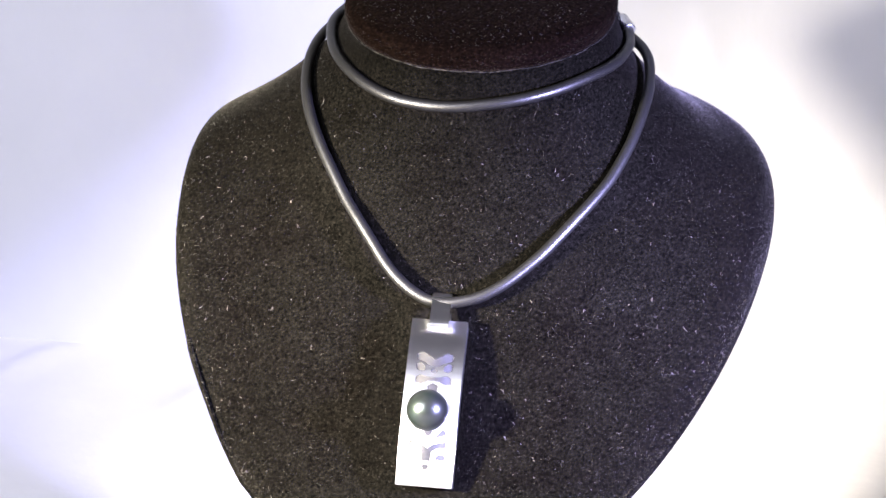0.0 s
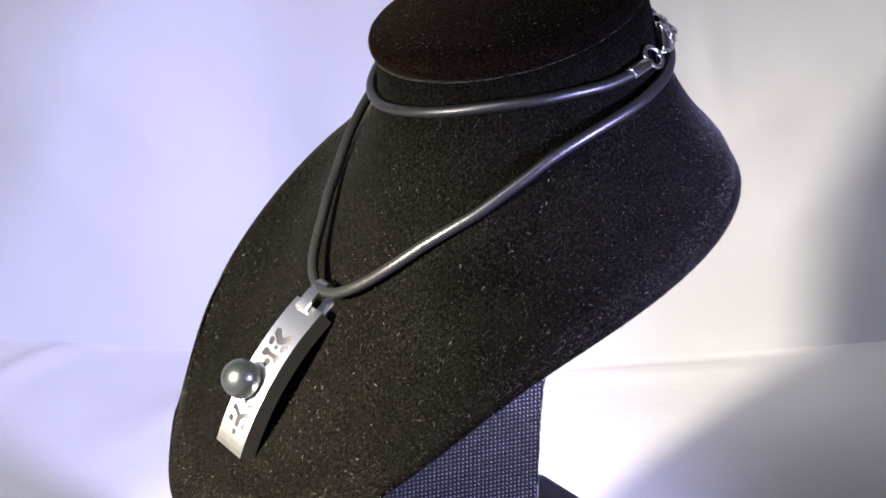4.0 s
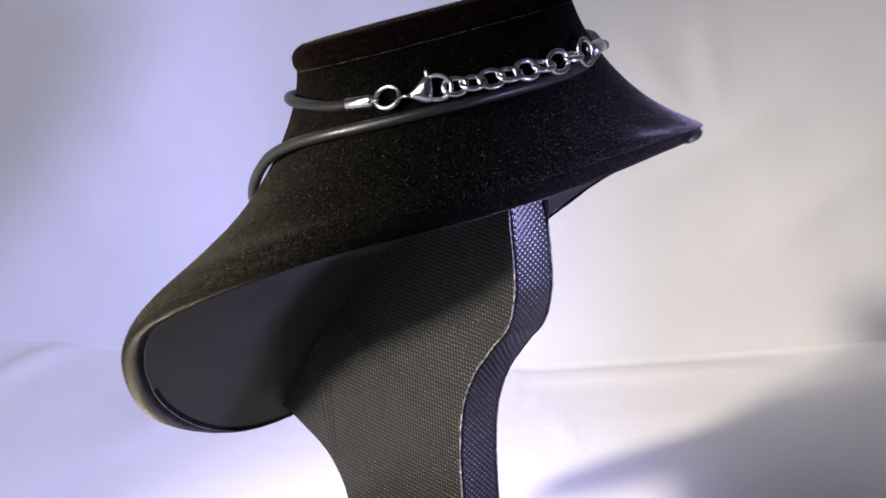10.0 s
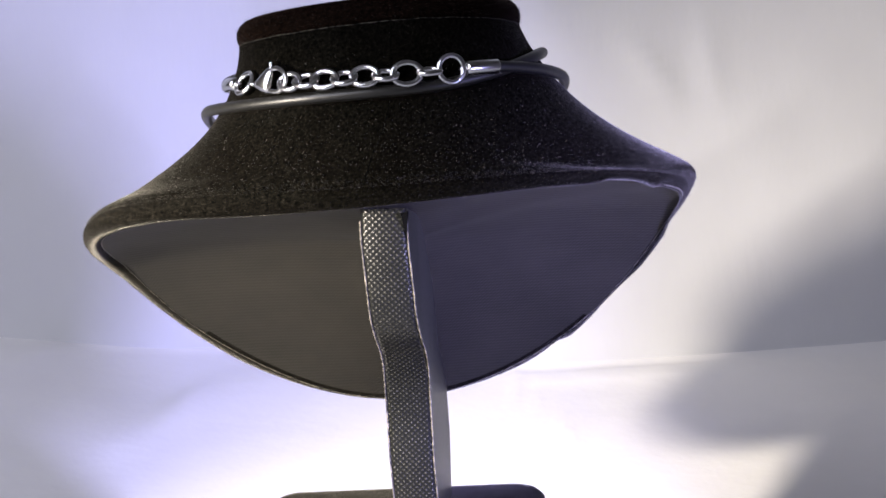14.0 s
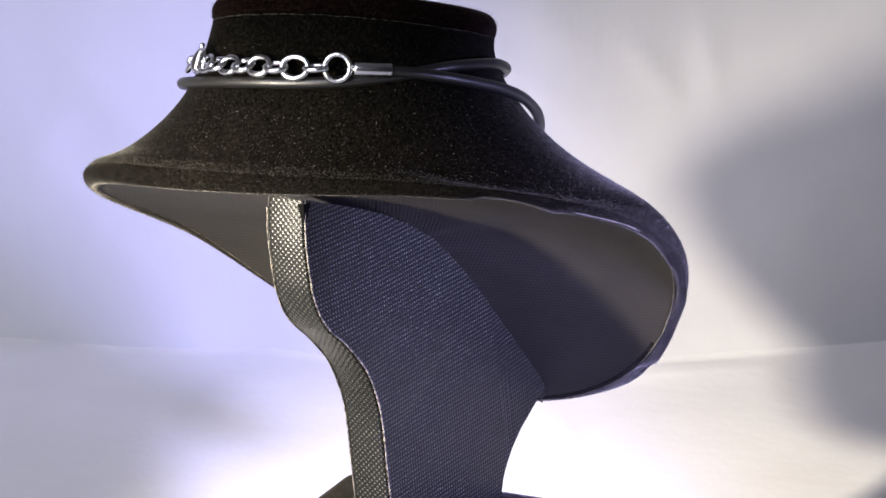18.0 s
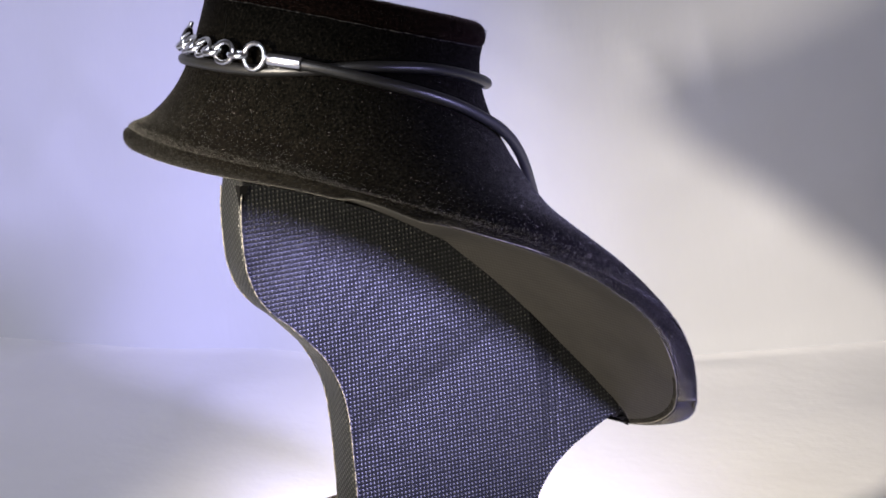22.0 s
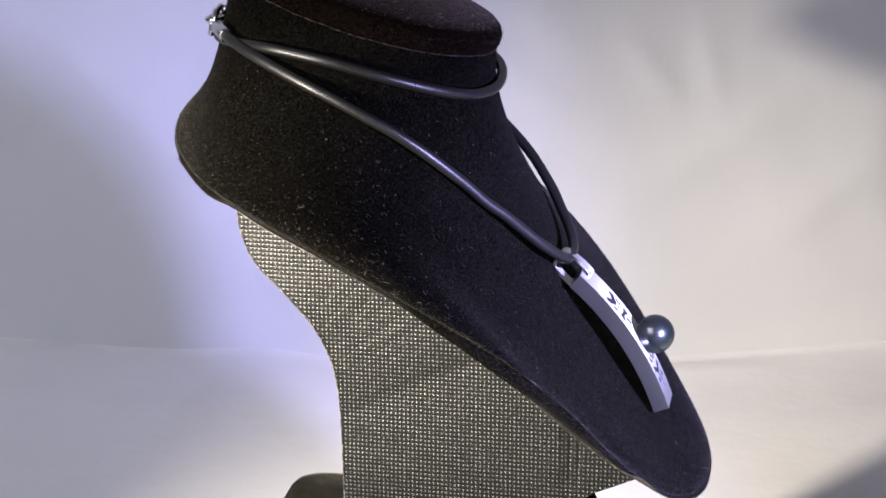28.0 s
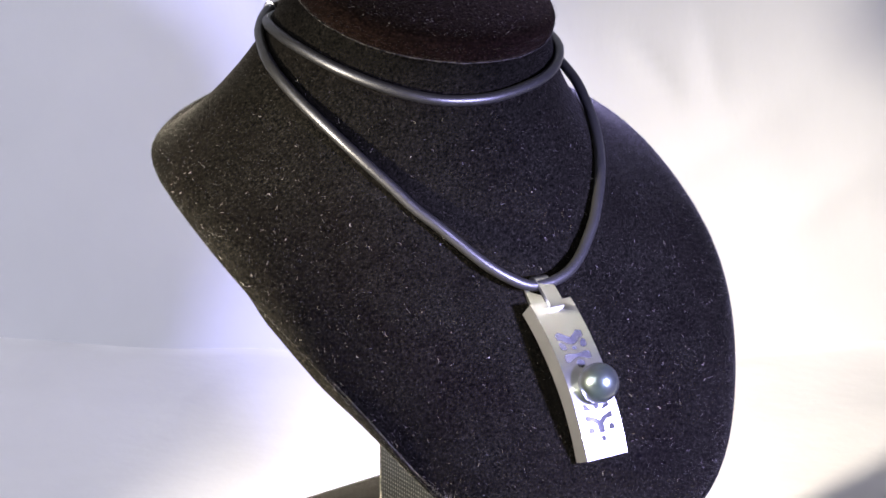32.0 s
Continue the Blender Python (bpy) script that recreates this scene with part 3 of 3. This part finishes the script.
def build_cord():
    bm = bmesh.new()
    tube(bm, [at(p) for p in spline(CHOKER + BEHIND + RETURN, 8)], 1.45 * MM, 14)
    part("cord", bm, RUBBER, necklace, "matt black rubber cord wound twice round")


def build_end_cap(a, c):
    a, c = Vector(a), Vector(c)
    d = (c - a).normalized()
    bm = bmesh.new()
    prof = [(-0.9, 1.56), (-0.85, 1.86), (-0.6, 1.93), ((c - a).length - 0.3, 1.93), ((c - a).length + 0.05, 1.78), ((c - a).length + 0.2, 1.2)]
    up = d.orthogonal().normalized()
    side = d.cross(up)
    rows = [[at(a + d * l + (up * math.cos(k * math.pi / 9) + side * math.sin(k * math.pi / 9)) * r) for k in range(18)] for l, r in prof]
    v = sheet(bm, rows)
    bm.faces.new(v[0])
    bm.faces.new(v[-1])
    part("end_cap", bm, STEEL, necklace, "polished silver tube crimped on the cord")
    loop = bmesh.new()
    mid = a + d * ((c - a).length + 0.9)
    n = Vector((0, 0, 1))
    tube(loop, [at(mid + (d * math.cos(k * math.pi / 10) + d.cross(n).normalized() * math.sin(k * math.pi / 10)) * 0.9) for k in range(20)], 0.35 * MM, 8, closed=True)
    part("cap_eye", loop, STEEL, necklace)


def oval(centre, along, face, half_long, half_wide, wire):
    """A wire ring: long axis along, seen round from the side that face points to."""
    along = Vector(along).normalized()
    face = Vector(face)
    face = (face - along * face.dot(along)).normalized()
    across = face.cross(along)
    bm = bmesh.new()
    pts = []
    for k in range(28):
        a = k * 2 * math.pi / 28
        pts.append(at(Vector(centre) + along * math.cos(a) * half_long + across * math.sin(a) * half_wide))
    tube(bm, pts, wire * MM, 10, closed=True)
    return bm


LINKS = [((-4.9, 58.2, 131.6), 3.0, 2.1, 75), ((0.5, 59.6, 131.4), 3.7, 2.8, 8), ((5.6, 60.3, 131.2), 3.1, 2.3, 64), ((10.7, 60.5, 131.0), 3.4, 2.5, 25), ((15.8, 60.2, 130.5), 3.1, 2.4, 55), ((20.7, 59.6, 130.0), 3.3, 2.4, 30), ((25.4, 58.6, 129.5), 3.1, 2.3, 52), ((29.6, 57.1, 128.9), 3.0, 2.2, 25)]


def build_chain():
    ends = [(-10.2, 56.6, 131.8)] + [c for c, *_ in LINKS] + [(34, 54.6, 128.4)]
    for i, (c, hl, hw, tilt) in enumerate(LINKS):
        along = Vector(ends[i + 2]) - Vector(ends[i])
        out = Vector((c[0] - 7, c[1] - 22, 8)).normalized()
        face = Matrix.Rotation(radians(tilt), 3, along.normalized()) @ out
        part("chain_link", oval(c, along, face, hl * 0.96, hw * 0.96, 0.78), STEEL, necklace, "polished silver oval link")
    part("jump_ring", oval((-10.2, 56.6, 131.8), (0.9, 0.4, 0), (-0.3, 0.9, 0.25), 3.2, 3.3, 0.72), STEEL, necklace, "polished silver round ring")
    part("jump_ring", oval((42.3, 46.4, 126.1), (0.6, -0.7, -0.2), (0.70, 0.40, 0.62), 3.1, 2.9, 0.72), STEEL, necklace, "polished silver round ring")


def build_clasp():
    a, c = Vector((38.9, 51.2, 126.9)), Vector((31.0, 56.9, 128.7))
    d = (c - a).normalized()
    out = Vector((0.55, 0.76, 0.34))
    out = (out - d * out.dot(d)).normalized()
    up = out.cross(d) if out.cross(d).z > 0 else d.cross(out)
    bm = bmesh.new()
    # drop-shaped hook: a wedge that rises to a peak, and a wire bow beyond it
    body = [(-0.4, 0.0, 0.6, 0.6), (0.6, 0.05, 1.1, 0.95), (1.6, 0.15, 1.8, 1.25), (2.6, 0.35, 2.5, 1.4), (3.6, 0.55, 3.1, 1.45), (4.5, 0.8, 3.4, 1.35), (5.1, 1.1, 3.2, 1.1), (5.6, 1.6, 2.5, 0.8), (5.9, 2.2, 1.5, 0.45)]
    rows = [[at(a + d * l + up * h + (out * math.cos(q * math.pi / 10) * flat + up * math.sin(q * math.pi / 10) * tall)) for q in range(20)] for l, h, tall, flat in body]
    v = sheet(bm, rows)
    bm.faces.new(v[0])
    bm.faces.new(v[-1])
    clasp = part("lobster_clasp", bm, STEEL, necklace, "polished silver lobster clasp")
    bow = bmesh.new()
    path = [a + d * 4.8 + up * 3.3, a + d * 6.8 + up * 3.7, a + d * 8.9 + up * 3.0, a + d * 10.3 + up * 1.1, a + d * 10.0 - up * 0.9, a + d * 8.4 - up * 2.0, a + d * 6.2 - up * 2.1, a + d * 4.2 - up * 1.4, a + d * 2.6 - up * 0.7]
    tube(bow, [at(p) for p in spline(path, 5)], 0.68 * MM, 10)
    part("hook", bow, STEEL, clasp)
    lever = bmesh.new()
    tube(lever, [at(p) for p in spline([a + d * 4.6 + up * 3.2, a + d * 5.0 + up * 4.4, a + d * 4.8 + up * 5.3], 4)], 0.62 * MM, 8)
    part("lever", lever, STEEL, clasp)
    eye = oval(a - d * 0.9, d, up, 1.2, 1.0, 0.42)
    part("clasp_eye", eye, STEEL, clasp)


# pendant frame: across, down the plate, out of it
P_DOWN = Vector((0.0225, -0.556, -0.831)).normalized()
P_ACROSS = Vector((0.985, 0.170, -0.030))
P_ACROSS = (P_ACROSS - P_DOWN * P_ACROSS.dot(P_DOWN)).normalized()
P_OUT = P_DOWN.cross(P_ACROSS).normalized()
P_TOP = Vector((12.35, -39.2, 62.2))
P_LEN, P_HALF, P_DEEP, P_ARC = 44.4, 7.2, 4.3, 84.0


def on_plate(a, b_, h):
    """Across a, down b_ and h above the front of the arched plate, in mm."""
    ang = (b_ - P_LEN / 2) / P_ARC
    r = P_ARC + h
    flat = P_ARC * math.cos(P_LEN / 2 / P_ARC)
    return at(P_TOP + P_ACROSS * a + P_DOWN * (P_LEN / 2 + r * math.sin(ang)) + P_OUT * (r * math.cos(ang) - flat))


def blob(cx, cy, rx, ry, n=10, point=0.0):
    out = []
    for k in range(n):
        a = 2 * math.pi * k / n
        x, y = math.cos(a), math.sin(a)
        out.append((cx + rx * x * (1 - point * y), cy + ry * y))
    return out


def mirrored(points):
    return [(-a, b_) for a, b_ in points][::-1]


CHEVRON = [(-4.6, 8.9), (-3.0, 8.3), (-1.2, 9.5), (0, 10.2), (1.2, 9.5), (3.0, 8.3), (4.6, 8.9), (4.4, 10.5), (2.8, 11.1), (1.4, 12.0), (0, 12.4), (-1.4, 12.0), (-2.8, 11.1), (-4.4, 10.5)]
LEAF = [(-4.6, 11.6), (-3.6, 11.1), (-2.4, 12.0), (-2.2, 13.2), (-3.2, 13.7), (-4.4, 13.1)]
BOW = [(-4.4, 15.2), (-3.4, 14.5), (-1.6, 14.9), (0, 15.0), (1.6, 14.9), (3.4, 14.5), (4.4, 15.2), (4.4, 16.9), (2.8, 17.0), (1.4, 16.2), (0, 16.1), (-1.4, 16.2), (-2.8, 17.0), (-4.4, 16.9)]
DROP = [(-1.4, 17.3), (0, 16.6), (1.4, 17.3), (1.2, 18.6), (0, 19.2), (-1.2, 18.6)]
WEDGE = [(-4.3, 29.3), (-3.2, 29.3), (-2.4, 30.4), (-0.9, 31.6), (-2.4, 31.3), (-4.3, 30.8)]
SEED = [(-1.2, 29.7), (0, 29.4), (1.2, 29.7), (0.8, 30.7), (0, 31.3), (-0.8, 30.7)]
FORK = [(-4.6, 32.2), (-2.6, 32.6), (-1.0, 33.2), (0, 34.0), (1.0, 33.2), (2.6, 32.6), (4.6, 32.2), (4.6, 34.0), (2.8, 34.0), (1.3, 35.0), (1.1, 37.5), (-1.1, 37.5), (-1.3, 35.0), (-2.8, 34.0), (-4.6, 34.0)]
EAR = [(-4.6, 35.7), (-3.2, 35.3), (-2.3, 36.0), (-2.3, 37.1), (-4.6, 37.1)]
TOE = [(-0.9, 38.2), (0.9, 38.2), (0.8, 39.6), (-0.8, 39.6)]
MOTIFS = [CHEVRON, LEAF, mirrored(LEAF), blob(0, 13.3, 0.9, 0.6, 8), BOW, DROP, WEDGE, mirrored(WEDGE), SEED, FORK, EAR, mirrored(EAR), TOE]
MOTIFS = [[(a * 1.04, b_ + (1.1 if b_ < 22 else 0.5)) for a, b_ in loop] for loop in MOTIFS]


def build_pendant():
    # front sheet with the motifs cut out of it
    bm = bmesh.new()
    edges = []
    frame_line = [(-P_HALF, 0.25), (-P_HALF + 0.25, 0), (P_HALF - 0.25, 0), (P_HALF, 0.25), (P_HALF, P_LEN - 0.25), (P_HALF - 0.25, P_LEN), (-P_HALF + 0.25, P_LEN), (-P_HALF, P_LEN - 0.25)]
    slot = [(-2.2, 1.7), (2.2, 1.7), (2.2, 3.0), (-2.2, 3.0)]
    for loop in [frame_line, slot] + MOTIFS:
        vs = [bm.verts.new((a, b_, 0)) for a, b_ in loop]
        edges += [bm.edges.new((vs[i], vs[(i + 1) % len(vs)])) for i in range(len(vs))]
    bmesh.ops.triangle_fill(bm, edges=edges, use_beauty=True, use_dissolve=False)
    for k in range(1, 30):
        geom = bm.verts[:] + bm.edges[:] + bm.faces[:]
        bmesh.ops.bisect_plane(bm, geom=geom, plane_co=(0, P_LEN * k / 30, 0), plane_no=(0, 1, 0))
    bm.normal_update()
    ext = bmesh.ops.extrude_face_region(bm, geom=bm.faces[:])
    for g in ext["geom"]:
        if isinstance(g, bmesh.types.BMVert):
            g.co.z -= 0.22
    for v in bm.verts:
        v.co = on_plate(v.co.x, v.co.y, v.co.z)
    plate = part("pendant", bm, PLATE, necklace, "arched satin silver plate with cut-out pattern", smooth=False)
    # floor below the pattern
    bm = bmesh.new()
    rows = [[on_plate(a, b_ + 0.0, h) for a, h in ((-P_HALF + 0.92, -0.24), (P_HALF - 0.92, -0.24), (P_HALF - 0.92, -0.72), (-P_HALF + 0.92, -0.72))] for b_ in [4.0 + 38.5 * k / 24 for k in range(25)]]
    v = sheet(bm, rows)
    bm.faces.new(v[0])
    bm.faces.new(v[-1])
    part("pattern_floor", bm, RECESS, plate, "darkened recess of the pattern")
    # side walls and ends
    for sgn in (-1, 1):
        bm = bmesh.new()
        rows = []
        for k in range(31):
            b_ = P_LEN * k / 30
            rows.append([on_plate(sgn * (P_HALF + 0.02), b_, -0.06), on_plate(sgn * (P_HALF + 0.02), b_, -P_DEEP), on_plate(sgn * (P_HALF - 0.9), b_, -P_DEEP), on_plate(sgn * (P_HALF - 0.9), b_, -0.06)])
        v = sheet(bm, rows)
        bm.faces.new(v[0])
        bm.faces.new(v[-1])
        part("side_wall", bm, PLATE_SIDE, plate, "brushed silver side", smooth=False)
    for b0, b1 in ((0.0, 0.9), (P_LEN - 0.9, P_LEN)):
        bm = bmesh.new()
        rows = [[on_plate(s * (P_HALF - 0.92), b_, -0.78) for s in (-1, 1)] + [on_plate(s * (P_HALF - 0.92), b_, -P_DEEP + 0.05) for s in (1, -1)] for b_ in (b0 + 0.02, b1 - 0.02)]
        v = sheet(bm, rows)
        bm.faces.new(v[0])
        bm.faces.new(v[-1])
        part("end_wall", bm, PLATE_SIDE, plate, smooth=False)
    # pearl on its cup
    bm = bmesh.new()
    bmesh.ops.create_uvsphere(bm, u_segments=48, v_segments=32, radius=5.35 * MM)
    centre = on_plate(-0.4, 25.7, 4.1)
    for v in bm.verts:
        v.co += centre
    part("pearl", bm, PEARL, plate, "round black pearl with green-grey lustre")
    bm = bmesh.new()
    rows = []
    for h, r in ((-0.3, 2.6), (0.05, 3.1), (0.3, 3.4), (0.42, 3.3), (0.3, 2.9), (-0.2, 2.4)):
        rows.append([on_plate(-0.4 + r * math.cos(k * math.pi / 14), 25.7 + r * math.sin(k * math.pi / 14), h) for k in range(28)])
    sheet(bm, rows)
    part("pearl_cup", bm, STEEL, plate)
    # bail: a bent strip that holds the cord and passes through the slot
    bm = bmesh.new()
    half, thick = 2.45, 0.85
    line = [(2.4, -0.4), (2.35, 0.9), (1.9, 1.25), (-1.5, 1.5), (-5.8, 1.5), (-6.9, 1.1), (-7.3, 0.2), (-7.3, -2.8), (-6.8, -3.9), (-5.6, -4.3), (-1.0, -4.8), (1.7, -4.4), (2.3, -3.8), (2.4, -2.4)]
    mids = spline([(a, c, 0) for a, c in line], 3)
    rows = []
    for i, p in enumerate(mids):
        d = (mids[min(i + 1, len(mids) - 1)] - mids[max(i - 1, 0)]).normalized()
        nrm = Vector((-d.y, d.x, 0)) * thick / 2
        row = []
        for s, o in ((-half, 1), (half, 1), (half, -1), (-half, -1)):
            q = p + nrm * o
            row.append(on_plate(s - 0.1, q.x, q.y))
        rows.append(row)
    v = sheet(bm, rows)
    bm.faces.new(v[0])
    bm.faces.new(v[-1])
    part("bail", bm, PLATE, plate, "satin silver loop over the cord", smooth=False)


build_cord()
build_end_cap((47.6, 38.0, 123.6), (44.7, 43.5, 125.1))
build_end_cap((-20.3, 49.2, 130.7), (-13.7, 54.3, 131.4))
build_chain()
build_clasp()
build_pendant()


# ---------------------------------------------------------------- the slow turn
TURN = [(0, -14.86), (1, -28.84), (2, -42.88), (3, -56.6), (4, -69.49), (4.5, -76.54), (6.5, -102.85), (7.5, -116.18), (8.5, -128.8), (9.5, -141.03), (10.5, -152.04), (11.5, -162.23), (12.5, -171.65), (13.5, -180.29), (14.5, -188.33), (16.5, -202.82), (17.5, -209.45), (18.5, -216.23), (19.5, -222.91), (20.5, -229.44), (21.5, -236.01), (22.5, -242.71), (23.5, -249.83), (24.5, -257.15), (25.5, -265.86), (27.5, -282.78), (28.5, -292.05), (29.5, -301.87), (30.5, -311.7), (31.25, -319.75), (32, -328.61)]


def motions():
    rows = [(t_, pose(0, 0, 0, 0, 0, a)) for t_, a in TURN]
    walk(stand, rows)
    walk(necklace, rows)
    walk(platter, rows)


motions()
